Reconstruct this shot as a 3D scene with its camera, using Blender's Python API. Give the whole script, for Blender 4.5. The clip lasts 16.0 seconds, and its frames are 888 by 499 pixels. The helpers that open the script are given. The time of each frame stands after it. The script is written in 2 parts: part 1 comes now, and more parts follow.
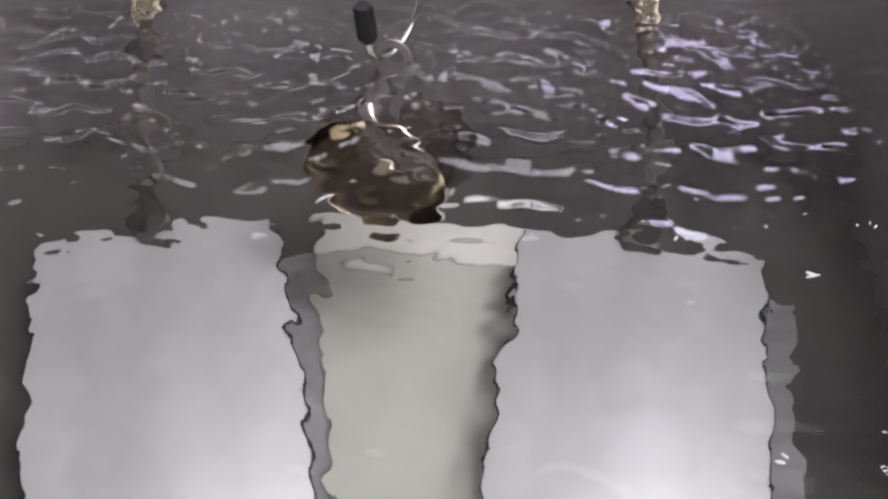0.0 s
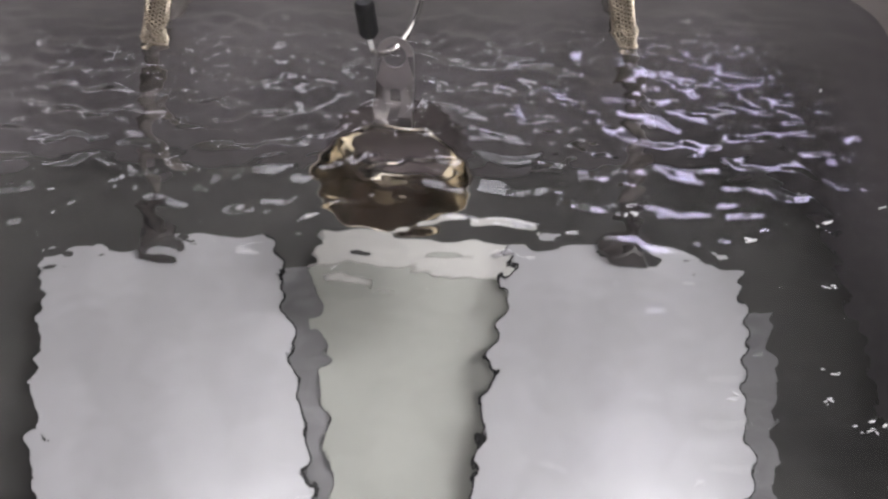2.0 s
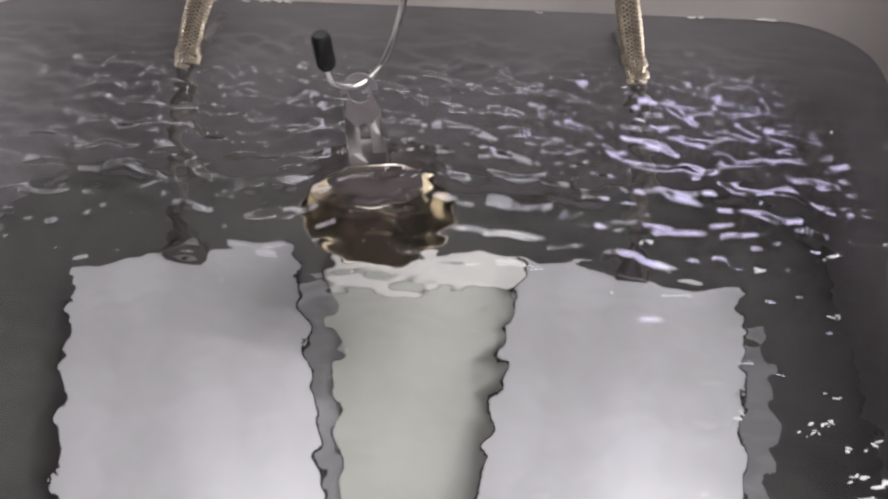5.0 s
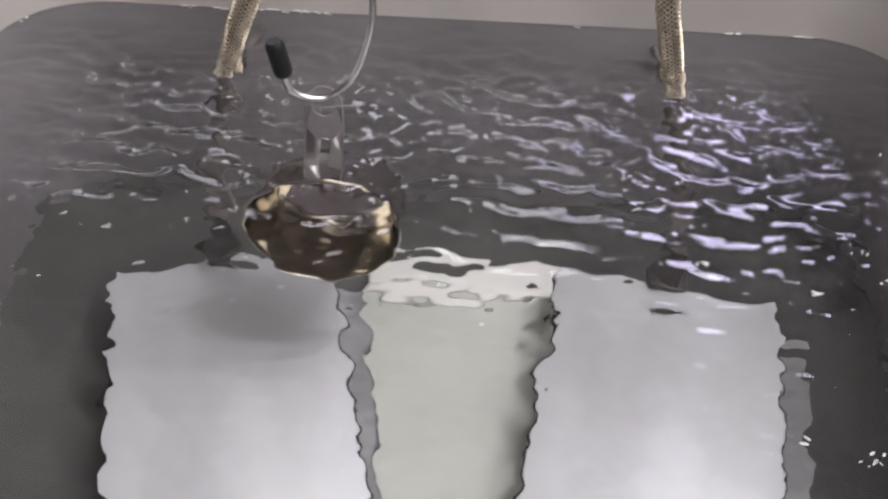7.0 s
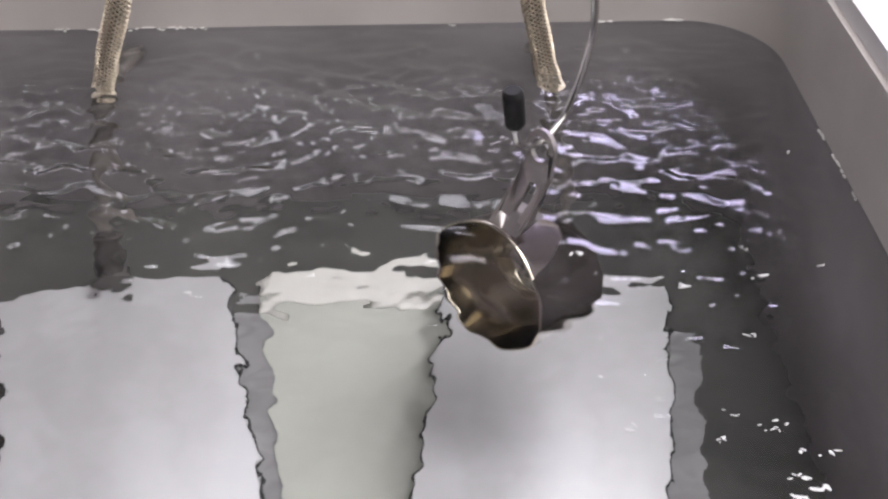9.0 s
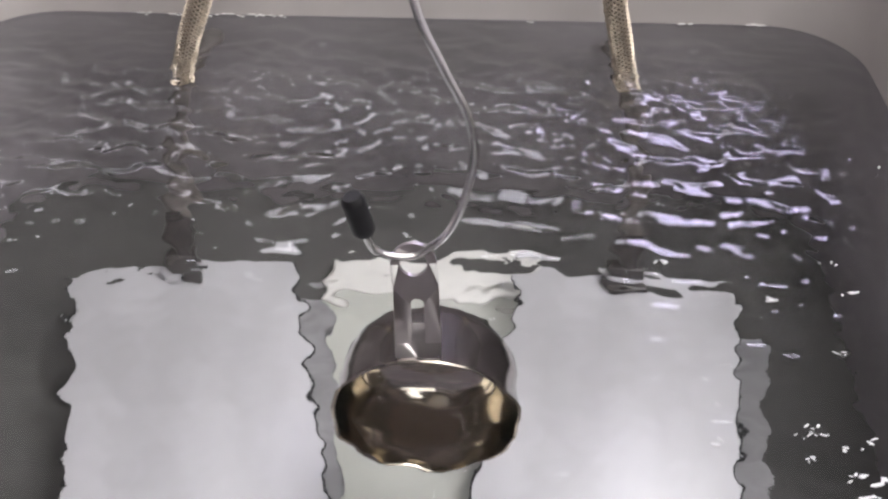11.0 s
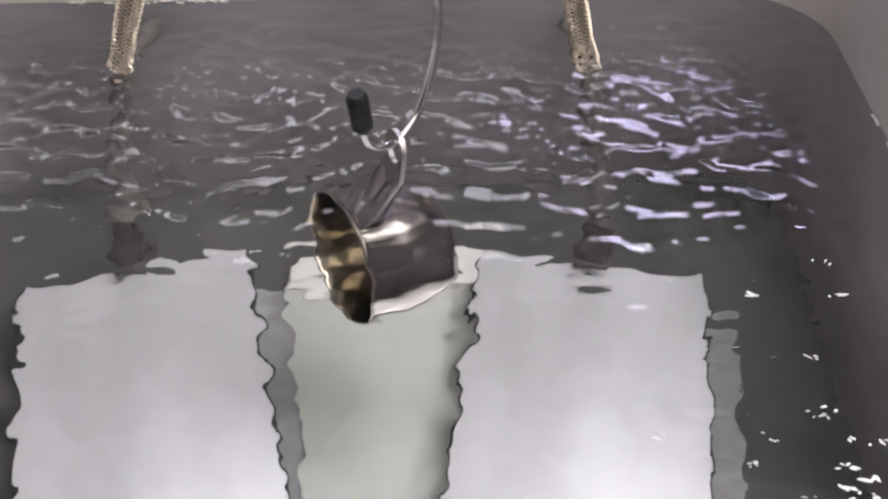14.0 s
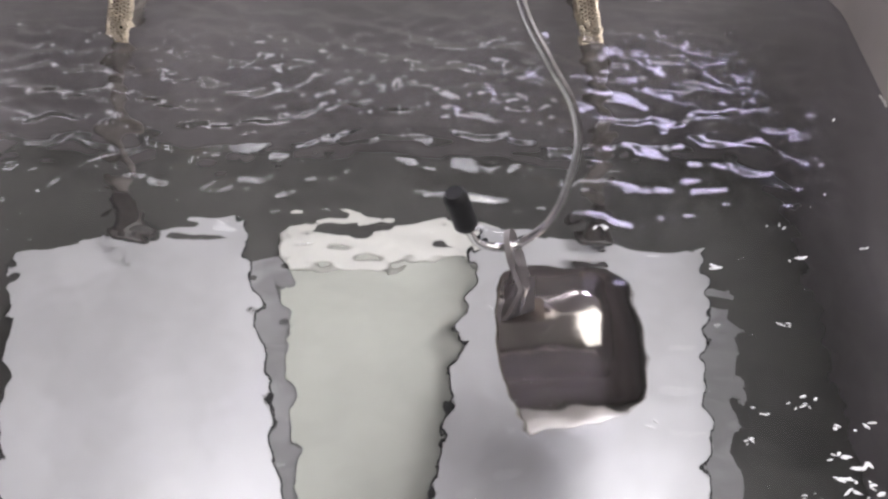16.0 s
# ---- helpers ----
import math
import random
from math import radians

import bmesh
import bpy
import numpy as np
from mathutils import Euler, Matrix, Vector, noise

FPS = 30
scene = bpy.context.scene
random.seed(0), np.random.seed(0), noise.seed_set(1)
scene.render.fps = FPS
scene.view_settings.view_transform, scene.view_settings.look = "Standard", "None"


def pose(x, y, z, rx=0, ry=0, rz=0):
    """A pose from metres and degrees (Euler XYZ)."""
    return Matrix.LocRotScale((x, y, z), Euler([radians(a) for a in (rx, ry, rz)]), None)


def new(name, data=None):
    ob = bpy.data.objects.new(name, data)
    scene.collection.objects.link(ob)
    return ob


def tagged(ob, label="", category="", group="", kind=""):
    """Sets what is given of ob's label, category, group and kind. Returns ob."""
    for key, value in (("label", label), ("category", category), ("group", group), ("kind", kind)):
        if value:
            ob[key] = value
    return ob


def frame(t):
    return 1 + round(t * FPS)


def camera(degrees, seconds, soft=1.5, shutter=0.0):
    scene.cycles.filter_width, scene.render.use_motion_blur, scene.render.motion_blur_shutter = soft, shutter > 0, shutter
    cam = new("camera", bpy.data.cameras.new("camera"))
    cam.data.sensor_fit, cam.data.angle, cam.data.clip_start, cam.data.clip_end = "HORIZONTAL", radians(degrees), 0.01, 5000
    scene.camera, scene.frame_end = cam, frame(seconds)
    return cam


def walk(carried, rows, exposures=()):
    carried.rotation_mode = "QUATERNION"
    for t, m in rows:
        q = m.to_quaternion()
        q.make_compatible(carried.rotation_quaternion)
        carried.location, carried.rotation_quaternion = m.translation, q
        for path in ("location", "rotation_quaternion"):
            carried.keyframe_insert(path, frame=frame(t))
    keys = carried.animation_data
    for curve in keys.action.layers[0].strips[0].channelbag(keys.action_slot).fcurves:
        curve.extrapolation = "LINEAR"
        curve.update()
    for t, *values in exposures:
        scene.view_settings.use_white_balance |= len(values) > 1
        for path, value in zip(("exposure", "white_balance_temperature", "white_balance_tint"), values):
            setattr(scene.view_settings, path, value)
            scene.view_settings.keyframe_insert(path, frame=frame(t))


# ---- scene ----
cam = camera(45.6, 16.0, soft=2.5)
W = 0.85  # height of the liquid's surface over the room's floor

# seconds, x, y, height over the liquid, yaw, pitch, lean
PATH = [
    (0, -0.0054, 0.0695, 0.3255, 0.95, -45.43, 0.36),
    (0.5, -0.0021, 0.0611, 0.3287, 1.34, -44.65, 0.61),
    (1, -0.0030, 0.0509, 0.3343, 0.88, -44.04, 0.53),
    (1.5, 0.0004, 0.0371, 0.3273, 1.18, -42.95, 0.20),
    (2, -0.0011, 0.0325, 0.3304, 0.85, -42.67, 0.28),
    (2.5, 0.0002, 0.0260, 0.3347, 0.86, -42.30, 0.60),
    (3, -0.0040, 0.0209, 0.3331, 0.59, -41.84, 1.02),
    (3.5, -0.0025, 0.0129, 0.3318, 0.92, -41.20, 0.58),
    (4, -0.0013, 0.0105, 0.3285, 0.97, -40.73, 0.67),
    (4.2, -0.0018, 0.0094, 0.3312, 0.87, -40.78, 0.82),
    (6.3, -0.0205, -0.0034, 0.3470, 2.45, -40.59, 2.89),
    (6.5, -0.0273, 0.0017, 0.3437, 1.87, -40.46, 2.64),
    (7, -0.0290, -0.0006, 0.3414, 1.35, -39.96, 2.30),
    (7.5, -0.0134, -0.0050, 0.3447, 1.37, -39.72, 1.20),
    (8, -0.0001, -0.0034, 0.3421, 0.59, -39.56, 0.42),
    (8.5, 0.0162, -0.0018, 0.3435, -0.48, -39.74, -0.45),
    (9, 0.0180, -0.0033, 0.3482, -1.37, -40.09, -0.22),
    (11.5, -0.0032, -0.0029, 0.3435, 2.61, -40.24, 0.55),
    (12, -0.0065, 0.0066, 0.3414, 3.06, -40.77, 0.64),
    (12.5, -0.0090, 0.0072, 0.3413, 2.39, -40.81, 0.96),
    (13, -0.0087, 0.0177, 0.3468, 0.95, -41.71, 0.89),
    (13.5, 0.0043, 0.0243, 0.3445, 0.88, -42.12, -0.47),
    (14, 0.0110, 0.0290, 0.3453, -0.06, -42.46, -0.73),
    (14.5, 0.0177, 0.0251, 0.3388, -1.46, -42.64, -0.69),
    (15, 0.0202, 0.0316, 0.3357, -1.43, -43.38, -0.16),
    (15.5, 0.0144, 0.0355, 0.3378, -0.88, -44.02, -0.01),
    (16, 0.0140, 0.0358, 0.3417, 0.16, -44.07, 0.36),
]
walk(cam, [(t, pose(x, y, W + z, 90 + pitch, 0, yaw) @ pose(0, 0, 0, 0, 0, lean)) for t, x, y, z, yaw, pitch, lean in PATH],
     exposures=[(0, -0.13), (4, -0.12), (7, 0.02), (8.5, 0.13), (11.5, 0.16), (16, 0.18)])

# ---- light ----
world = bpy.data.worlds.new("room_air")
scene.world = world
world.use_nodes = True
world.node_tree.nodes["Background"].inputs[0].default_value = (0.5, 0.5, 0.55, 1)
world.node_tree.nodes["Background"].inputs[1].default_value = 0.05

lamp_data = bpy.data.lights.new("ceiling_lamp", "AREA")
lamp_data.shape, lamp_data.size, lamp_data.size_y = "RECTANGLE", 0.75, 0.75
lamp_data.energy, lamp_data.color = 15, (0.975, 0.955, 0.99)
lamp = new("ceiling_lamp", lamp_data)
lamp.matrix_basis = pose(0.55, 0.42, W + 1.57)


# ---- materials ----
def material(name, colour, rough=0.5, metal=0.0, vary=0.12, scale=40.0, bump=0.05, stretch=(1, 1, 1), fine=300.0):
    m = bpy.data.materials.new(name)
    m.use_nodes = True
    nt = m.node_tree
    bsdf = nt.nodes["Principled BSDF"]
    coord = nt.nodes.new("ShaderNodeTexCoord")
    mapping = nt.nodes.new("ShaderNodeMapping")
    mapping.inputs["Scale"].default_value = stretch
    nt.links.new(coord.outputs["Object"], mapping.inputs["Vector"])
    big = nt.nodes.new("ShaderNodeTexNoise")
    big.inputs["Scale"].default_value, big.inputs["Detail"].default_value = scale, 5
    small = nt.nodes.new("ShaderNodeTexNoise")
    small.inputs["Scale"].default_value, small.inputs["Detail"].default_value = fine, 3
    for n in (big, small):
        nt.links.new(mapping.outputs["Vector"], n.inputs["Vector"])
    ramp = nt.nodes.new("ShaderNodeValToRGB")
    ramp.color_ramp.elements[0].position, ramp.color_ramp.elements[1].position = 0.3, 0.7
    ramp.color_ramp.elements[0].color = (*[c * (1 - vary) for c in colour], 1)
    ramp.color_ramp.elements[1].color = (*[min(1, c * (1 + vary)) for c in colour], 1)
    nt.links.new(big.outputs["Fac"], ramp.inputs["Fac"])
    nt.links.new(ramp.outputs["Color"], bsdf.inputs["Base Color"])
    span = nt.nodes.new("ShaderNodeMapRange")
    span.inputs["To Min"].default_value, span.inputs["To Max"].default_value = rough * 0.8, min(1, rough * 1.25)
    nt.links.new(small.outputs["Fac"], span.inputs["Value"])
    nt.links.new(span.outputs["Result"], bsdf.inputs["Roughness"])
    bsdf.inputs["Metallic"].default_value = metal
    if bump:
        b = nt.nodes.new("ShaderNodeBump")
        b.inputs["Strength"].default_value, b.inputs["Distance"].default_value = bump, 0.002
        nt.links.new(small.outputs["Fac"], b.inputs["Height"])
        nt.links.new(b.outputs["Normal"], bsdf.inputs["Normal"])
    return m


def glow(name, colour, strength):
    m = bpy.data.materials.new(name)
    m.use_nodes = True
    bsdf = m.node_tree.nodes["Principled BSDF"]
    bsdf.inputs["Base Color"].default_value = (0.8, 0.8, 0.8, 1)
    bsdf.inputs["Emission Color"].default_value = (*colour, 1)
    bsdf.inputs["Emission Strength"].default_value = strength
    return m


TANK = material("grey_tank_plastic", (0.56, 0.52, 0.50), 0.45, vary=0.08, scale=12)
LOWER_WALL = material("darker_wall", (0.255, 0.236, 0.248), 0.5, vary=0.24, scale=9)
# Bottom coloured darker than the wall to offset the overhead light on it.
BOTTOM_DARKENED = material("darkened_bottom", (0.070, 0.068, 0.065), 0.6, vary=0.3, scale=14)
RIM = material("pale_rim", (0.72, 0.70, 0.71), 0.4, vary=0.06, scale=15)
GLINT_SPECKS = material("white_glint_specks", (0.75, 0.74, 0.72), 0.6, vary=0.1, scale=200, bump=0.4)
# The mottled tone paints cloudy reflections into the satin tops.
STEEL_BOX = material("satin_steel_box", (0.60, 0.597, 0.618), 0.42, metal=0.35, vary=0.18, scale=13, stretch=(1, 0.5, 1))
# Sides take about half the colour value of the top.
BOX_SIDE = material("darker_steel_side", (0.30, 0.30, 0.31), 0.5, metal=0.3, vary=0.15, scale=25)
# Mottled grey that paints in the soft shadow beside each box.
SHADOW_GREY = material("grey_shadow_strip", (0.29, 0.285, 0.295), 0.6, metal=0.1, vary=0.3, scale=22)
PALE_FLOOR = material("pale_green_panel", (0.47, 0.48, 0.44), 0.5, vary=0.11, scale=12)
WHITE_LEDGE = material("pale_ledge", (0.68, 0.67, 0.64), 0.45, vary=0.1, scale=30)
POLISHED = material("polished_steel", (0.58, 0.535, 0.50), 0.12, metal=1.0, vary=0.07, scale=25, bump=0, stretch=(1, 3, 1), fine=60)
BRASSY = material("warm_bright_steel", (0.64, 0.59, 0.51), 0.10, metal=1.0, vary=0.06, scale=30, bump=0, stretch=(1, 3, 1), fine=60)
TAB_STEEL = material("tab_steel", (0.42, 0.39, 0.385), 0.33, metal=0.85, vary=0.08, scale=60)
WIRE = material("bright_wire", (0.82, 0.81, 0.80), 0.17, metal=1.0, vary=0.08, scale=80)
RUBBER = material("black_rubber", (0.012, 0.012, 0.013), 0.45, vary=0.3, scale=60)
BRAID = material("steel_braid", (0.60, 0.52, 0.42), 0.35, metal=0.85, vary=0.2, scale=120)
HOSE_CORE = material("hose_core", (0.05, 0.042, 0.035), 0.6, vary=0.2, scale=90)
DIMMED_HOSE = material("dimmed_brown_hose", (0.125, 0.112, 0.105), 0.5, vary=0.3, scale=60)
GLAND = material("dark_cable_gland", (0.05, 0.044, 0.042), 0.4, vary=0.3, scale=70)
FOAM = material("white_foam", (0.66, 0.66, 0.67), 0.35, vary=0.05, scale=300)
ROOM_WALL = material("room_paint", (0.66, 0.64, 0.64), 0.7, vary=0.08, scale=3)
ROOM_UNLIT = material("unlit_room_side", (0.10, 0.095, 0.095), 0.7, vary=0.1, scale=3)
ROOM_FLOOR = material("concrete_floor", (0.36, 0.35, 0.34), 0.7, vary=0.2, scale=4)
CEILING = material("ceiling_tile", (0.42, 0.41, 0.40), 0.8, vary=0.06, scale=6)
HOUSING = material("lamp_housing", (0.75, 0.75, 0.75), 0.4, vary=0.04, scale=20)
TUBE_GLOW = glow("cool_tube_glow", (0.92, 0.89, 1.0), 5.5)
VIOLET_GLOW = glow("violet_white_tube_glow", (0.71, 0.65, 1.0), 13.5)
MAIN_GLOW = glow("neutral_diffuser_glow", (1.0, 0.97, 0.95), 1.95)


def water_material():
    m = bpy.data.materials.new("clear_liquid")
    m.use_nodes = True
    nt = m.node_tree
    b = nt.nodes["Principled BSDF"]
    b.inputs["Base Color"].default_value = (0.97, 0.975, 0.965, 1)
    b.inputs["Roughness"].default_value = 0.04
    b.inputs["IOR"].default_value = 1.333
    b.inputs["Transmission Weight"].default_value = 1.0
    coord = nt.nodes.new("ShaderNodeTexCoord")
    n = nt.nodes.new("ShaderNodeTexNoise")
    n.inputs["Scale"].default_value, n.inputs["Detail"].default_value = 130, 2
    nt.links.new(coord.outputs["Object"], n.inputs["Vector"])
    bump = nt.nodes.new("ShaderNodeBump")
    bump.inputs["Strength"].default_value, bump.inputs["Distance"].default_value = 0.06, 0.002
    nt.links.new(n.outputs["Fac"], bump.inputs["Height"])
    nt.links.new(bump.outputs["Normal"], b.inputs["Normal"])
    return m


WATER = water_material()


# ---- building helpers ----
def mesh_of(bm, name, mat, smooth=True, angle=40):
    me = bpy.data.meshes.new(name)
    bm.normal_update()
    for f in bm.faces:
        f.smooth = smooth
    for e in bm.edges:
        if len(e.link_faces) == 2 and e.calc_face_angle(0) > radians(angle):
            e.smooth = False
    bm.to_mesh(me)
    bm.free()
    me.materials.append(mat)
    return me


def thing(name, label, category, group="", kind=""):
    ob = new(name)
    ob.empty_display_size = 0.02
    return tagged(ob, label, category, group, kind)


def part(name, bm, mat, parent, label="", angle=40):
    ob = new(name, mesh_of(bm, name, mat, True, angle))
    ob.parent = parent
    return tagged(ob, label)


def solid(name, bm, mat, label, category, kind="structure"):
    return tagged(new(name, mesh_of(bm, name, mat)), label, category, "", kind)


def box(x0, y0, z0, x1, y1, z1, bevel=0.0, segments=2):
    bm = bmesh.new()
    bmesh.ops.create_cube(bm, size=1)
    for v in bm.verts:
        v.co = Vector(((x0 + x1) / 2 + v.co.x * (x1 - x0), (y0 + y1) / 2 + v.co.y * (y1 - y0), (z0 + z1) / 2 + v.co.z * (z1 - z0)))
    if bevel:
        bmesh.ops.bevel(bm, geom=bm.edges[:], offset=bevel, segments=segments, profile=0.5, affect="EDGES")
    return bm


def tube(points, radius, sides=14, cap=True, bm=None):
    """A round bar along smooth points."""
    bm = bm or bmesh.new()
    pts = [Vector(p) for p in points]
    side = None
    rings = []
    for i, p in enumerate(pts):
        along = (pts[min(i + 1, len(pts) - 1)] - pts[max(i - 1, 0)]).normalized()
        if side is None:
            side = along.orthogonal().normalized()
        side = (side - along * side.dot(along)).normalized()
        up = along.cross(side)
        r = radius(i / (len(pts) - 1)) if callable(radius) else radius
        rings.append([bm.verts.new(p + (side * math.cos(a) + up * math.sin(a)) * r) for a in [2 * math.pi * k / sides for k in range(sides)]])
    for a, b in zip(rings, rings[1:]):
        for k in range(sides):
            bm.faces.new((a[k], a[(k + 1) % sides], b[(k + 1) % sides], b[k]))
    if cap:
        bm.faces.new(rings[0][::-1])
        bm.faces.new(rings[-1])
    return bm


def smooth_path(points, steps=8):
    """Catmull-Rom through the points."""
    p = [Vector(q) for q in points]
    p = [p[0] * 2 - p[1]] + p + [p[-1] * 2 - p[-2]]
    out = []
    for i in range(1, len(p) - 2):
        for s in range(steps):
            u = s / steps
            out.append(0.5 * (2 * p[i] + (p[i + 1] - p[i - 1]) * u + (2 * p[i - 1] - 5 * p[i] + 4 * p[i + 1] - p[i + 2]) * u * u
                              + (3 * p[i] - p[i - 1] - 3 * p[i + 1] + p[i + 2]) * u ** 3))
    out.append(p[-2])
    return out


def lathe(profile, sides=64):
    """Turns (y, r) round the y axis."""
    bm = bmesh.new()
    rings = []
    for y, r in profile:
        if r < 1e-6:
            rings.append([bm.verts.new((0, y, 0))])
        else:
            rings.append([bm.verts.new((r * math.cos(a), y, r * math.sin(a))) for a in [2 * math.pi * k / sides for k in range(sides)]])
    for a, b in zip(rings, rings[1:]):
        for k in range(sides):
            j = (k + 1) % sides
            q = [a[k], a[j], b[j], b[k]] if len(a) > 1 and len(b) > 1 else [a[0], b[j], b[k]] if len(a) == 1 else [a[k], a[j], b[0]]
            bm.faces.new(q)
    bmesh.ops.recalc_face_normals(bm, faces=bm.faces[:])
    return bm


def rounded(x0, y0, x1, y1, r, n=10):
    """A rounded rectangle, anticlockwise."""
    out = []
    for cx, cy, a0 in ((x1 - r, y0 + r, -90), (x1 - r, y1 - r, 0), (x0 + r, y1 - r, 90), (x0 + r, y0 + r, 180)):
        out += [(cx + r * math.cos(radians(a0 + 90 * k / n)), cy + r * math.sin(radians(a0 + 90 * k / n))) for k in range(n + 1)]
    full = []
    for (ax, ay), (bx, by) in zip(out, out[1:] + out[:1]):
        parts_n = 24 if math.hypot(bx - ax, by - ay) > r else 1
        full += [(ax + (bx - ax) * k / parts_n, ay + (by - ay) * k / parts_n) for k in range(parts_n)]
    return full


def shell(inside_line, outside_line, z0, z1):
    """A closed wall between two outlines of equal count; z0 and z1 may be functions of the place."""
    bm = bmesh.new()
    n = len(inside_line)
    low = z0 if callable(z0) else lambda x, y: z0
    top = z1 if callable(z1) else lambda x, y: z1
    loops = [[bm.verts.new((x, y, h(*i))) for (x, y), i in zip(o, inside_line)] for o, h in ((inside_line, low), (inside_line, top), (outside_line, top), (outside_line, low))]
    for a, b in zip(loops, loops[1:] + loops[:1]):
        for k in range(n):
            bm.faces.new((a[k], a[(k + 1) % n], b[(k + 1) % n], b[k]))
    bmesh.ops.recalc_face_normals(bm, faces=bm.faces[:])
    return bm


# ---- the tank ----
X0, X1, Y0, Y1 = -0.337, 0.252, 0.10, 0.648
BOTTOM = -0.255
R = 0.06
inner = rounded(X0, Y0, X1, Y1, R)
skin_line = rounded(X0 - 0.006, Y0 - 0.006, X1 + 0.006, Y1 + 0.006, R)
outer = rounded(X0 - 0.045, Y0 - 0.045, X1 + 0.045, Y1 + 0.045, R)


def wall_top(x, y):
    """The wall stands 66 mm over the liquid, but only 34 mm along the back, where the hoses pass."""
    if y < 0.58:
        return 0.066
    u = max(0.0, min(1.0, (min(x - X0, X1 - x) - 0.02) / 0.045))
    return 0.066 - 0.032 * u * u * (3 - 2 * u)


tank = thing("immersion_tank", "grey plastic immersion tank, wall darker below the liquid line", "tank")
tank.matrix_basis = pose(0, 0, W)
part("tank_wall", shell(skin_line, outer, BOTTOM - 0.03, wall_top), TANK, tank, "grey plastic wall")
rim_in = rounded(X0 - 0.004, Y0 - 0.004, X1 + 0.004, Y1 + 0.004, R)
rim_out = rounded(X0 - 0.085, Y0 - 0.085, X1 + 0.085, Y1 + 0.085, R)
part("rim", shell(rim_in, rim_out, lambda x, y: wall_top(x, y) + 0.0003, lambda x, y: wall_top(x, y) + 0.012), RIM, tank, "pale flat rim")
part("upper_wall", shell(inner, skin_line, 0.0015, wall_top), TANK, tank)
# The inner wall takes a darker colour below the liquid line.
part("sunk_wall", shell(inner, skin_line, BOTTOM, 0.0012), LOWER_WALL, tank, "darker wall below the liquid")


def bottom_plate(z0, z1, outline):
    bm = bmesh.new()
    lo, hi = [[bm.verts.new((x, y, z)) for x, y in outline] for z in (z0, z1)]
    bm.faces.new(lo[::-1])
    bm.faces.new(hi)
    for k in range(len(lo)):
        j = (k + 1) % len(lo)
        bm.faces.new((lo[k], lo[j], hi[j], hi[k]))
    return bm


part("tank_bottom", bottom_plate(BOTTOM - 0.03, BOTTOM, rounded(X0 - 0.003, Y0 - 0.003, X1 + 0.003, Y1 + 0.003, R)), BOTTOM_DARKENED, tank, "tank bottom, toned down against the overhead light")


def speck_line():
    """Broken white specks along the liquid line, painting in foam and meniscus glints."""
    rnd = random.Random(5)
    bm = bmesh.new()
    n = len(inner)
    pts = []
    for k in range(n):
        a, b = Vector(inner[k]), Vector(inner[(k + 1) % n])
        m = max(1, int((b - a).length / 0.0022))
        pts += [(a + (b - a) * i / m, (b - a).normalized()) for i in range(m)]
    for p, along in pts:
        run = noise.noise((p.x * 9, p.y * 9, 3)) + 0.5 * noise.noise((p.x * 60, p.y * 60, 1))
        if run < 0.14 or rnd.random() < 0.3:
            continue
        inward = Vector((-along.y, along.x))
        s = rnd.uniform(0.0003, 0.0009)
        m = Matrix.Translation((p.x + inward.x * 0.0006, p.y + inward.y * 0.0006, rnd.uniform(0.0, 0.0022))) @ Matrix.Rotation(math.atan2(along.y, along.x), 4, "Z") @ Matrix.Diagonal((rnd.uniform(0.001, 0.0026), 0.0009, s, 1))
        bmesh.ops.create_icosphere(bm, subdivisions=1, radius=1, matrix=m)
    return bm


tagged(part("foam_glints", speck_line(), GLINT_SPECKS, tank, "broken line of white foam and painted glints"), kind="stuff")

# ---- transducer boxes on the bottom ----
BOX_TOP = -0.20


def transducer(cx, yaw, label):
    ob = thing("transducer_box", label, "transducer box", "submerged boxes")
    ob.matrix_basis = pose(cx, 0.522, W + BOTTOM, 0, 0, yaw)
    h = BOX_TOP - BOTTOM
    part("body", box(-0.0705, -0.33, 0.008, 0.0705, 0.0, h - 0.0062, 0.003), BOX_SIDE, ob, "darker steel sides")
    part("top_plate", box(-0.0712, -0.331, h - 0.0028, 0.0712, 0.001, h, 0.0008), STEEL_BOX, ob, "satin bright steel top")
    # A black band, slightly wider than the top, draws its dark outline.
    part("edge_band", box(-0.0728, -0.3325, h - 0.0062, 0.0728, 0.0025, h - 0.003, 0.0006), RUBBER, ob, "thin black band round the top plate")
    # Added strip: the box's shadow on the bottom, put in as a grey plate.
    part("box_shadow_strip", box(0.0, -0.325, 0.0005, 0.096, -0.004, 0.0035, 0.0008), SHADOW_GREY, ob, "grey strip standing in for the box's shadow")
    for sx in (-0.055, 0.055):
        for sy in (-0.31, -0.02):
            part("foot", box(sx - 0.01, sy - 0.01, 0.0036 if sx > 0 else 0, sx + 0.01, sy + 0.01, 0.0079, 0.001), GLAND, ob)
    g = part("cable_gland", box(-0.0125, -0.010, h, 0.0125, 0.010, h + 0.018, 0.004), GLAND, ob, "dark cable gland")
    bm = tube([(0, 0, h + 0.016), (0, 0.004, h + 0.030), (0, 0.012, h + 0.045)], 0.0078, 12)
    part("nut", bm, GLAND, g)
    return ob


transducer(-0.187, 13.2, "satin steel transducer box lying under the liquid")
transducer(0.1065, -8.5, "satin steel transducer box under liquid, turned inwards")

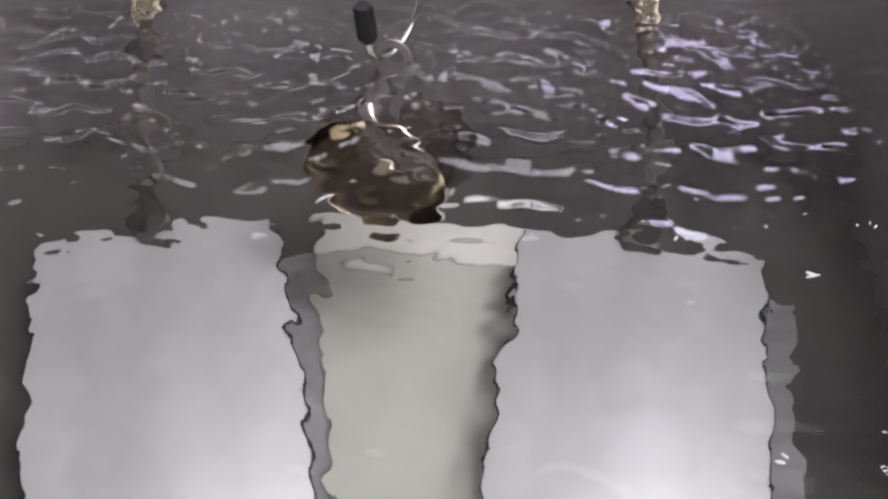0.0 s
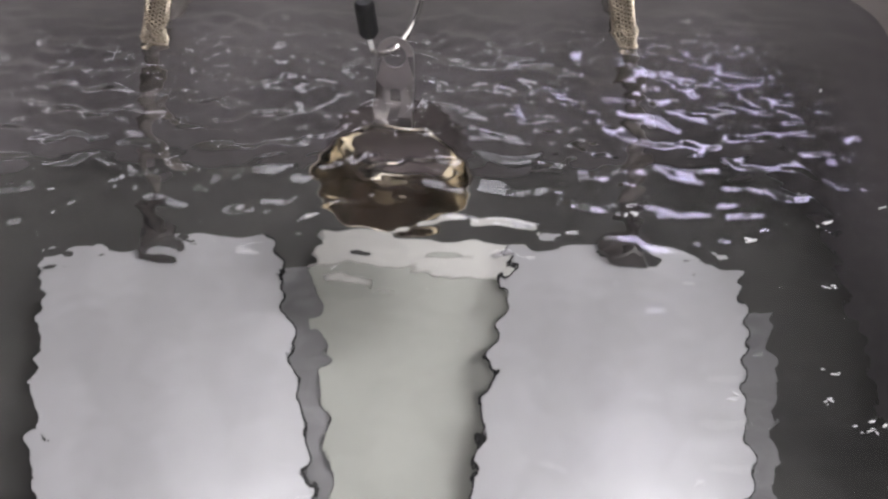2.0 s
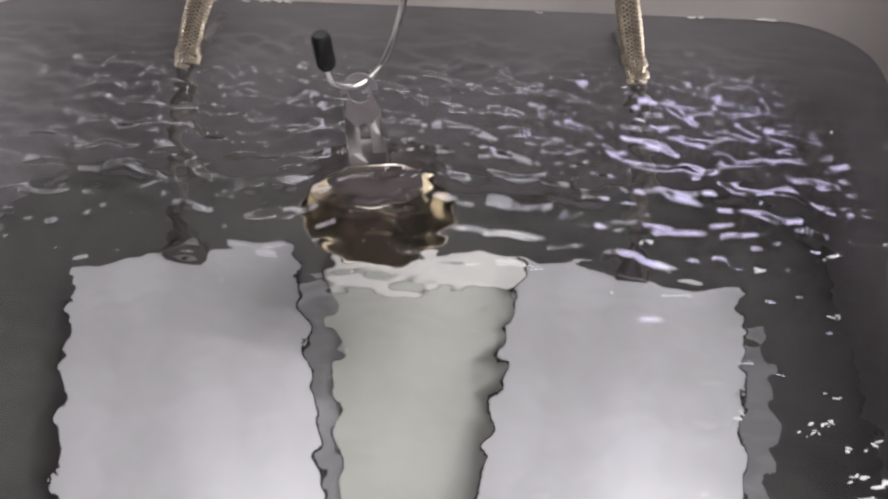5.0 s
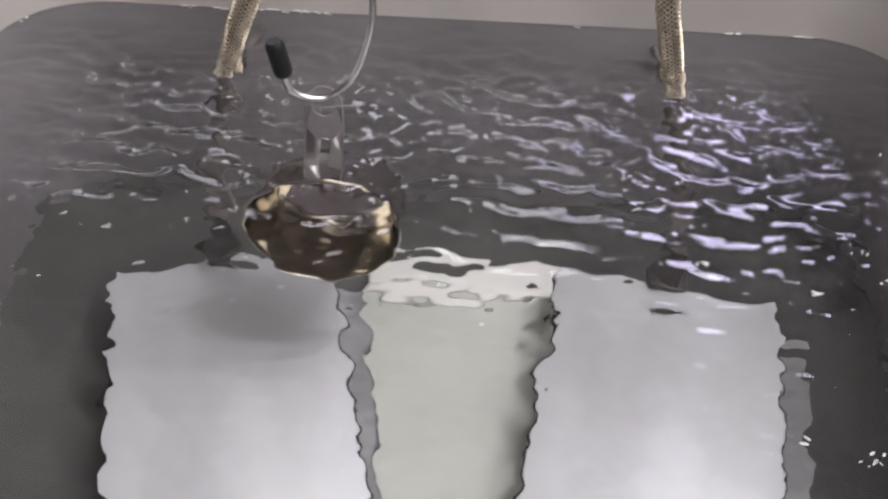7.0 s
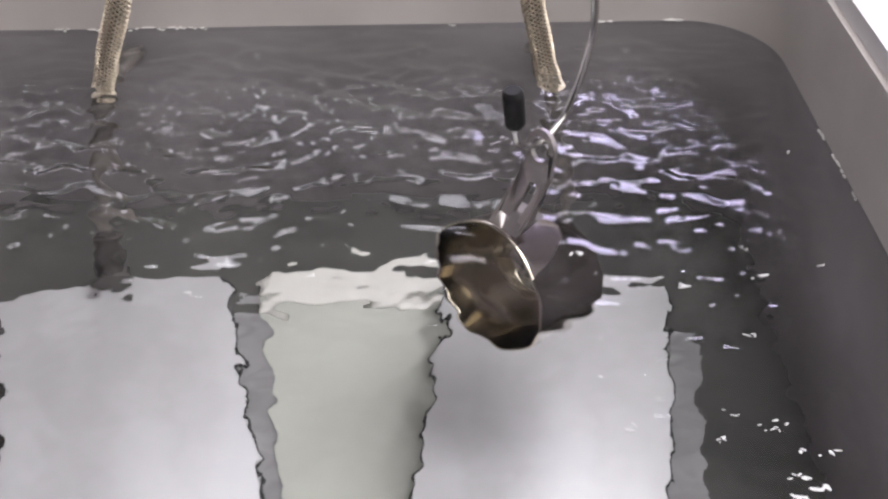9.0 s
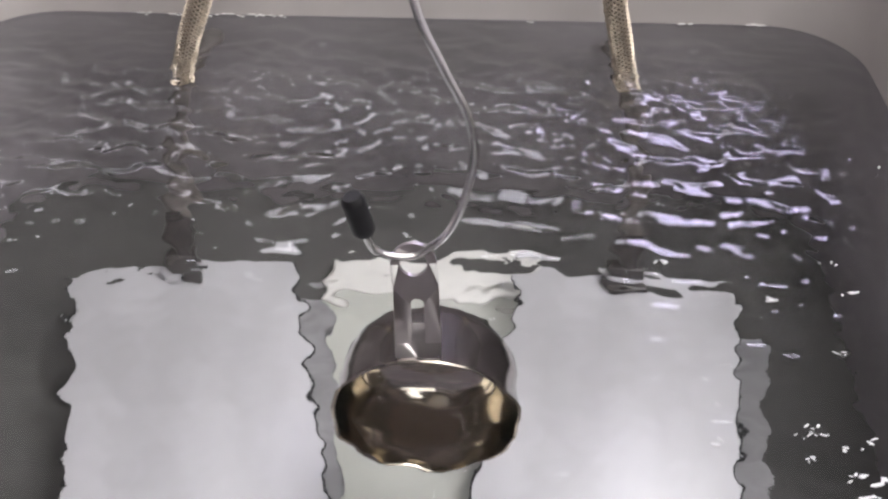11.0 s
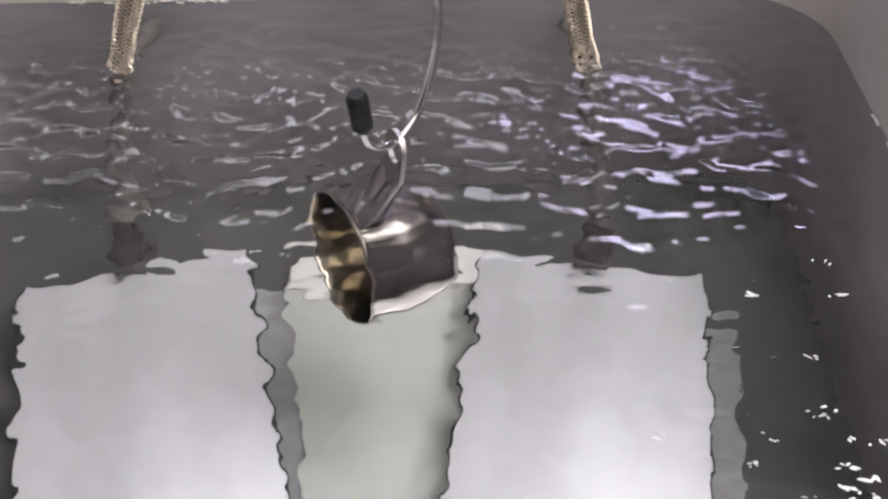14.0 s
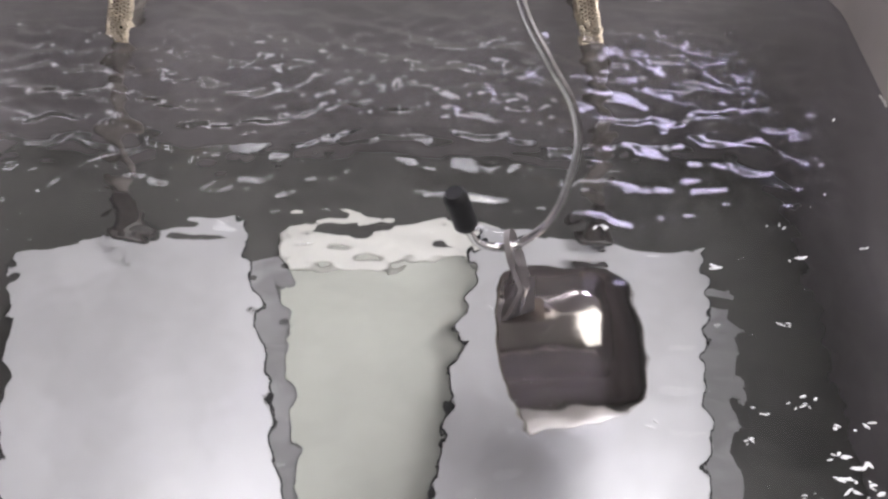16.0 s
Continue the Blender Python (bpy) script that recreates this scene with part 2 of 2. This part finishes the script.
# ---- pale panel between the boxes ----
panel = thing("bottom_panel", "pale greenish panel with white back ledge on the tank bottom", "panel")
panel.matrix_basis = pose(0, 0, W)
part("sheet", bottom_plate(BOTTOM + 0.0045, BOTTOM + 0.008, [(-0.045, 0.22), (0.03, 0.22), (0.052, 0.532), (-0.0935, 0.532)]), PALE_FLOOR, panel)
part("ledge", box(-0.096, 0.5325, BOTTOM + 0.0045, 0.05, 0.566, BOTTOM + 0.013, 0.004, 3), WHITE_LEDGE, panel, "white raised ledge")
for sx, sy in ((-0.03, 0.25), (0.02, 0.25), (-0.08, 0.555), (0.04, 0.555)):
    part("pad", box(sx - 0.006, sy - 0.006, BOTTOM, sx + 0.006, sy + 0.006, BOTTOM + 0.0044), GLAND, panel)


# ---- braided hoses ----
def braid_mesh(path, radius, strands=10, pitch=0.030):
    bm = bmesh.new()
    pts = [Vector(p) for p in path]
    frames = []
    side, run = None, 0.0
    for i, p in enumerate(pts):
        along = (pts[min(i + 1, len(pts) - 1)] - pts[max(i - 1, 0)]).normalized()
        side = along.orthogonal().normalized() if side is None else (side - along * side.dot(along)).normalized()
        if i:
            run += (p - pts[i - 1]).length
        frames.append((p, side, along.cross(side), along, run))
    for turn in (1, -1):
        for k in range(strands):
            prev = None
            for p, s, u, along, run in frames:
                a = 2 * math.pi * (k / strands + turn * run / pitch)
                out = s * math.cos(a) + u * math.sin(a)
                tan = u * math.cos(a) - s * math.sin(a)
                lift = 0.0004 * math.sin(strands * 2 * math.pi * run / pitch + k * math.pi + (0 if turn > 0 else math.pi))
                c = p + out * (radius + lift)
                now = [bm.verts.new(c + tan * 0.0011 - out * 0.0004), bm.verts.new(c + tan * 0.0006 + out * 0.0005),
                       bm.verts.new(c - tan * 0.0006 + out * 0.0005), bm.verts.new(c - tan * 0.0011 - out * 0.0004)]
                if prev:
                    for j in range(3):
                        bm.faces.new((prev[j], prev[j + 1], now[j + 1], now[j]))
                prev = now
    bmesh.ops.recalc_face_normals(bm, faces=bm.faces[:])
    return bm


def hose(points, label):
    ob = thing("braided_hose", label, "hose", "cable hoses")
    ob.matrix_basis = pose(0, 0, W)
    path = smooth_path(points, 26)
    wet = [p for p in path if p.z < -0.026]
    dry = [p for p in path if p.z > -0.030]
    part("core", tube(dry, 0.0064, 12), HOSE_CORE, ob)
    # Deeper down the braid is left off; the brown paints in the liquid's dimming.
    part("dimmed_length", tube(wet, 0.0066, 16), DIMMED_HOSE, ob, "plain brown hose length, its colour dimmed as if through murk")
    tagged(part("braid", braid_mesh(dry, 0.0070), BRAID, ob, "woven steel braid"), kind="stuff")
    return ob


hose([(-0.187, 0.536, -0.155), (-0.192, 0.56, -0.12), (-0.190, 0.585, -0.06), (-0.184, 0.594, 0.0), (-0.166, 0.594, 0.05), (-0.158, 0.615, 0.095), (-0.158, 0.68, 0.10), (-0.16, 0.76, 0.04), (-0.16, 0.78, -0.1)],
     "braided steel hose rising over the tank wall, leaning")
hose([(0.1065, 0.536, -0.155), (0.112, 0.56, -0.12), (0.106, 0.585, -0.06), (0.098, 0.596, 0.0), (0.087, 0.596, 0.05), (0.085, 0.615, 0.095), (0.086, 0.68, 0.10), (0.088, 0.76, 0.04), (0.088, 0.78, -0.1)],
     "braided steel hose rising upright over the tank wall")


# ---- liquid ----
def liquid_sheet():
    """Ripples of many lengths; calm by the walls, rough in the middle, gentler towards the front."""
    step = 0.0016
    nx, ny = int((X1 - X0 + 0.064) / step), int((Y1 - Y0 + 0.064) / step)
    xs, ys = np.meshgrid(np.linspace(X0 - 0.032, X1 + 0.032, nx), np.linspace(Y0 - 0.032, Y1 + 0.032, ny), indexing="ij")
    rng = np.random.default_rng(4)
    z = np.zeros_like(xs)
    count = 130
    for k in range(count):
        wave = 0.0074 * (4.2 ** rng.random() ** 1.1)
        a = rng.normal(math.pi / 2, 0.6)
        kx, ky = 2 * math.pi / wave * math.cos(a), 2 * math.pi / wave * math.sin(a)
        slope = SLOPE * math.sqrt(2 / count) * (0.6 + 0.8 * rng.random())
        envelope = 1.0 + 0.9 * np.sin(xs * rng.uniform(15, 45) + rng.uniform(0, 6)) * np.sin(ys * rng.uniform(15, 45) + rng.uniform(0, 6))
        z += slope * wave / (2 * math.pi) * np.sin(kx * xs + ky * ys + rng.uniform(0, 6.3)) * envelope
    z *= np.interp(ys, [0.1, 0.40, 0.49, 0.60, 0.625, 0.65], [0.24, 0.36, 0.88, 1.25, 0.5, 0.2])
    z *= np.interp(xs, [-0.34, -0.29, 0.175, 0.235], [0.4, 1.0, 1.0, 0.35])
    verts = np.stack([xs.ravel(), ys.ravel(), z.ravel()], 1).tolist()
    faces = [(i * ny + j, (i + 1) * ny + j, (i + 1) * ny + j + 1, i * ny + j + 1) for i in range(nx - 1) for j in range(ny - 1)]
    me = bpy.data.meshes.new("liquid_surface")
    me.from_pydata(verts, [], faces)
    me.shade_smooth()
    me.materials.append(WATER)
    return me


SLOPE = 0.17
liquid = tagged(new("liquid_surface", liquid_sheet()), "clear rippling liquid filling the tank", "liquid", "", "structure")
liquid.visible_shadow = False
liquid.matrix_basis = pose(0, 0, W)


def flecks(name, seed, count, spread):
    rnd = random.Random(seed)
    bm = bmesh.new()
    for k in range(count):
        a = rnd.gauss(0, spread), rnd.gauss(0, spread * 1.2)
        s = rnd.uniform(0.0005, 0.0015)
        for j in range(rnd.randint(1, 4)):
            m = Matrix.Translation((a[0] + rnd.uniform(-0.004, 0.004), a[1] + rnd.uniform(-0.002, 0.002), 0)) @ Matrix.Rotation(rnd.gauss(0, 0.6), 4, "Z") @ Matrix.Diagonal((s * rnd.uniform(0.8, 3.0), s * rnd.uniform(0.4, 0.8), s * 0.4, 1))
            bmesh.ops.create_icosphere(bm, subdivisions=1, radius=1, matrix=m)
    return solid(name, bm, FOAM, "small white foam flecks floating on the liquid", "foam", "stuff")


foam = flecks("foam_flecks", 3, 24, 0.018)
foam_sparse = flecks("foam_flecks", 8, 12, 0.06)


# ---- the hanging part ----
SIZE = 1.195


def workpiece():
    """An open cup with a rolled lip, its mouth towards -y, hung by a bent tab; the origin is the tab's hole."""
    ob = thing("hanging_cup", "polished steel cup sunk in the liquid, hanging by its drilled tab", "metal cup")
    drop = -0.0695
    outside = [(-0.0125, 0.0370), (-0.0092, 0.0364), (0.006, 0.0358), (0.0195, 0.0349), (0.0262, 0.0328), (0.0304, 0.0288), (0.0330, 0.0225), (0.0343, 0.013), (0.0346, 0.0)]
    inside = [(y - 0.0013 if y > 0.012 else y, max(0.0, r - 0.0013)) for y, r in outside]
    lip = [(-0.0122, 0.0357), (-0.0129, 0.0358), (-0.0133, 0.0364), (-0.0130, 0.0370), (-0.0122, 0.0372), (-0.0118, 0.0365), (-0.0122, 0.0357)]
    for name, profile, mat, label in (("outer_shell", outside, POLISHED, "rounded polished outside"), ("inner_shell", inside, BRASSY, "warm shiny hollow inside"), ("lip", lip, BRASSY, "thin bright rolled lip")):
        bm = lathe([(y - 0.005, r) for y, r in profile], 72)
        bmesh.ops.translate(bm, verts=bm.verts[:], vec=(0, 0, drop))
        bmesh.ops.scale(bm, verts=bm.verts[:], vec=(SIZE, SIZE, SIZE))
        part(name, bm, mat, ob, label, 60)
    tab = tab_mesh(drop)
    bmesh.ops.scale(tab, verts=tab.verts[:], vec=(SIZE, SIZE, SIZE))
    part("tab", tab, TAB_STEEL, ob, "flat drilled steel tab")
    return ob


def tab_mesh(drop):
    """A strap with a round top, a hole and an arched slot."""
    bm = bmesh.new()
    LOW = drop + 0.0362
    w, n = 0.0088, 28
    hole, slot = 0.0054, 0.0026
    out_top = [(w * math.cos(a), 0.0015 + w * math.sin(a)) for a in [math.pi * k / n for k in range(n + 1)]]
    top_hole = [(hole * math.cos(a), 0.0015 + hole * math.sin(a)) for a in [math.pi * k / n for k in range(n + 1)]]
    low_hole = [(hole * math.cos(a), 0.0015 + hole * math.sin(a)) for a in [-math.pi * k / n for k in range(n + 1)]]
    mid_line = [(w - 2 * w * k / n, -0.0095) for k in range(n + 1)]
    zs = -0.0165
    slot_top = [(slot * math.cos(a), zs + slot * math.sin(a)) for a in [math.pi * k / n for k in range(n + 1)]]
    slot_low = [(x, -0.028) for x, z in slot_top]
    strips = [(out_top, top_hole), (low_hole, [(x, z) for x, z in mid_line]), (mid_line, slot_top)]
    th = 0.0011
    for a, b in strips:
        for y, flip in ((-th, False), (th, True)):
            va = [bm.verts.new((x, y, z)) for x, z in a]
            vb = [bm.verts.new((x, y, z)) for x, z in b]
            for k in range(n):
                if (va[k].co - va[k + 1].co).length + (vb[k].co - vb[k + 1].co).length < 1e-6:
                    continue
                bm.faces.new((va[k], vb[k], vb[k + 1], va[k + 1]))
    for x0, x1 in ((slot, w), (-w, -slot)):
        for y in (-th, th):
            bm.faces.new([bm.verts.new(c) for c in ((x0, y, -0.0095 if abs(x0) == w else zs), (x1, y, -0.0095 if abs(x1) == w else zs), (x1, y, -0.03), (x0, y, -0.03))])
    for y in (-th, th):
        bm.faces.new([bm.verts.new(c) for c in ((-w, y, -0.026), (w, y, -0.026), (w, y, LOW), (-w, y, LOW))])
    edge = out_top + [(-w, -0.0095), (-w, LOW)]
    edge = [(w, LOW), (w, -0.0095)] + edge
    for line in (edge, top_hole + low_hole[::-1], slot_top):
        a = [bm.verts.new((x, -th, z)) for x, z in line]
        b = [bm.verts.new((x, th, z)) for x, z in line]
        for k in range(len(line) - 1):
            if (a[k].co - a[k + 1].co).length > 1e-7:
                bm.faces.new((a[k], a[k + 1], b[k + 1], b[k]))
    bmesh.ops.remove_doubles(bm, verts=bm.verts[:], dist=1e-5)
    for v in bm.verts:
        if v.co.z < -0.0255:
            v.co.y += (v.co.z + 0.0255) * 1.8
    bmesh.ops.recalc_face_normals(bm, faces=bm.faces[:])
    return bm


part_hung = workpiece()

# ---- the hook ----
hook = thing("wire_hook", "bright bent wire hook with black rubber tip cap", "hook")
bend = [(-0.0165, 0, 0.014), (-0.014, 0, 0.006), (-0.008, 0, 0.0012), (0, 0, -0.0006), (0.008, 0, 0.0028), (0.0145, 0, 0.0085), (0.021, 0, 0.021),
        (0.0265, 0, 0.040), (0.0255, 0, 0.058), (0.019, 0, 0.078), (0.012, 0, 0.105), (0.010, 0, 0.16), (0.010, 0, 0.25)]
bend = [(x * SIZE, y, z * SIZE) for x, y, z in bend]
part("wire", tube(smooth_path(bend, 10), 0.0019, 14), WIRE, hook)
cap_line = [Vector((-0.0163, 0, 0.0145)).lerp(Vector((-0.0187, 0, 0.0325)), k / 10) * SIZE for k in range(11)]
part("tip_cap", tube(cap_line, lambda u: 0.0053 * (1 - 0.25 * max(0, (abs(u - 0.5) - 0.4) / 0.1)), 20), RUBBER, hook, "black rubber tip cap")


# ---- the room ----
def room_box(name, label, category, mat, *corners):
    return solid(name, box(*corners), mat, label, category)


room_box("floor", "grey concrete workshop floor", "floor", ROOM_FLOOR, -3.1, -2.6, -0.1, 3.1, 6.1, 0)
room_box("wall_north", "painted grey wall", "wall", ROOM_WALL, -3.1, 6.0, 0, 3.1, 6.1, 2.5)
# Unseen wall behind the camera, coloured dark so the metal reflects darkness.
room_box("wall_south", "unseen wall, darkened for dark reflections", "wall", ROOM_UNLIT, -3.1, -2.6, 0, 3.1, -2.5, 2.5)
room_box("wall_east", "painted grey wall", "wall", ROOM_WALL, 3.0, -2.5, 0, 3.1, 6.0, 2.5)
room_box("wall_west", "painted grey wall", "wall", ROOM_WALL, -3.1, -2.5, 0, -3.0, 6.0, 2.5)
room_box("ceiling", "pale ceiling", "ceiling", CEILING, -3.1, -2.6, 2.5, 3.1, 6.1, 2.6)


def ceiling_light(x, y, sx, sy, mat, label):
    ob = thing("ceiling_light", label, "ceiling light", "ceiling lights")
    ob.matrix_basis = pose(x, y, 2.44)
    part("housing", box(-sx / 2 - 0.02, -sy / 2 - 0.02, 0.0, sx / 2 + 0.02, sy / 2 + 0.02, 0.06, 0.004), HOUSING, ob)
    part("diffuser", box(-sx / 2, -sy / 2, -0.012, sx / 2, sy / 2, -0.0005, 0.003), mat, ob, "glowing diffuser")
    return ob


ceiling_light(1.2, -0.5, 3.2, 3.0, MAIN_GLOW, "broad lit ceiling panel over the tank")
for x, wide in ((-1.75, 0.3), (-0.75, 0.4), (0.25, 0.45)):
    ceiling_light(x, 4.15, wide, 2.3, TUBE_GLOW, "lit cool tube light along the ceiling")
ceiling_light(1.0, 4.15, 0.65, 2.5, VIOLET_GLOW, "lit broad violet-white tube light along the ceiling")

stand = thing("tank_stand", "dark steel stand under the tank", "stand")
stand.matrix_basis = pose((X0 + X1) / 2, (Y0 + Y1) / 2, 0)
for sx in (-0.3, 0.3):
    for sy in (-0.28, 0.28):
        part("leg", box(sx - 0.02, sy - 0.02, 0, sx + 0.02, sy + 0.02, W + BOTTOM - 0.055, 0.003), GLAND, stand)
part("deck", box(-0.35, -0.33, W + BOTTOM - 0.0545, 0.35, 0.33, W + BOTTOM - 0.0305, 0.003), GLAND, stand)


# ---- what moves ----
# seconds, pivot x, y, height over the liquid, yaw, nod, sideways swing
HUNG = [
    (0, -0.0402, 0.5330, -0.0040, -24, -17.0, -6.1),
    (0.5, -0.0431, 0.5330, 0.0030, -2, -18.3, -4.6),
    (1, -0.0437, 0.5418, 0.0047, 2, -19.6, -1.1),
    (1.5, -0.0412, 0.5275, 0.0102, 6, -19.8, 2.8),
    (2, -0.0361, 0.5311, 0.0129, -4, -18.7, -2.0),
    (2.5, -0.0330, 0.5302, 0.0176, -4, -18, -1.7),
    (3, -0.0341, 0.5255, 0.0198, -2, -17.5, -1.3),
    (3.5, -0.0321, 0.5158, 0.0217, 3, -16.5, -1.4),
    (4, -0.0322, 0.5137, 0.0210, 9, -16.0, -1.6),
    (4.2, -0.0332, 0.5154, 0.0210, 9, -16.0, -2.2),
    (5.2, -0.0777, 0.5030, 0.0196, 7, -15.2, -6.5),
    (6.3, -0.1220, 0.4850, 0.0190, 8, -14.5, -7.0),
    (6.5, -0.1226, 0.4870, 0.0205, 8, -15.5, -5.0),
    (7, -0.1110, 0.4996, 0.0206, -2, -16.1, -3.5),
    (7.5, -0.0709, 0.4700, 0.0415, -46, -21.0, -10.0),
    (8, -0.0238, 0.4453, 0.0487, -60, -22.5, -13.0),
    (8.5, 0.0304, 0.4409, 0.0446, -54, -23.0, -10.0),
    (9, 0.0774, 0.4335, 0.0431, -55, -20, -9.0),
    (9.2, 0.0920, 0.4330, 0.0410, -50, -18.6, -7.9),
    (10.2, 0.0229, 0.4000, 0.0300, -29, -12.0, -8.0),
    (11.3, -0.0455, 0.3530, 0.0300, 6, -12.0, -4.6),
    (11.5, -0.0650, 0.3645, 0.0300, 7, -13.0, -5.0),
    (12, -0.1045, 0.3960, 0.0310, 10, -15.0, -5.0),
    (12.5, -0.1205, 0.4430, 0.0200, -6, -9.0, -5.5),
    (13, -0.0977, 0.4690, 0.0223, -58, -14.6, -5.1),
    (13.5, -0.0580, 0.4660, 0.0257, -68, -10.1, -0.9),
    (14, -0.0120, 0.4456, 0.0293, -65, -1.6, 7.0),
    (14.5, 0.0326, 0.4272, 0.0257, -72, 7.5, 11.9),
    (15, 0.0690, 0.4137, 0.0198, -79, 13.0, 13.5),
    (15.5, 0.0780, 0.3953, 0.0080, -90, 15.8, 5.3),
    (16, 0.0445, 0.3722, 0.0129, -94, 21.5, 2.1),
]
# seconds, turn of the hook, sideways lean
TURNS = [(0, 54, 0), (4.2, 50, 0), (6.3, 15, -3), (7, 15, -4), (7.5, 25, -2), (8, 32, -1), (9.2, 42, 0), (11.3, 8, -7), (12, 0, -11), (12.5, 5, -10), (13, 10, -5), (13.5, 28, -1), (14, 46, 0), (14.5, 50, 4), (15, 50, 1), (15.5, 34, 0), (16, 12, -9)]


def motions():
    walk(part_hung, [(t, pose(x, y, W + z, 0, side, 0) @ pose(0, 0, 0, 0, 0, yaw) @ pose(0, 0, 0, nod)) for t, x, y, z, yaw, nod, side in HUNG])
    turn_t = [r[0] for r in TURNS]
    rows = []
    for t, x, y, z, *rest in HUNG:
        yaw = float(np.interp(t, turn_t, [r[1] for r in TURNS]))
        lean = float(np.interp(t, turn_t, [r[2] for r in TURNS]))
        rows.append((t, pose(x, y, W + z + 0.0069, 0, lean, yaw)))
    walk(hook, rows)
    rnd = random.Random(11)
    steps = [0.25 * k for k in range(65)]
    walk(liquid, [(t, pose(rnd.uniform(-0.012, 0.012), rnd.uniform(-0.012, 0.012), W + rnd.uniform(-0.0006, 0.0006))) for t in steps])
    walk(foam, [(t, pose(0.170 + rnd.uniform(-0.012, 0.012), 0.256 + rnd.uniform(-0.008, 0.008), W + 0.002, 0, 0, rnd.uniform(-15, 15))) for t in steps[::2]])
    walk(foam_sparse, [(t, pose(0.14 + rnd.uniform(-0.012, 0.012), 0.37 + rnd.uniform(-0.015, 0.015), W + 0.002, 0, 0, rnd.uniform(-15, 15))) for t in steps[::2]])


motions()
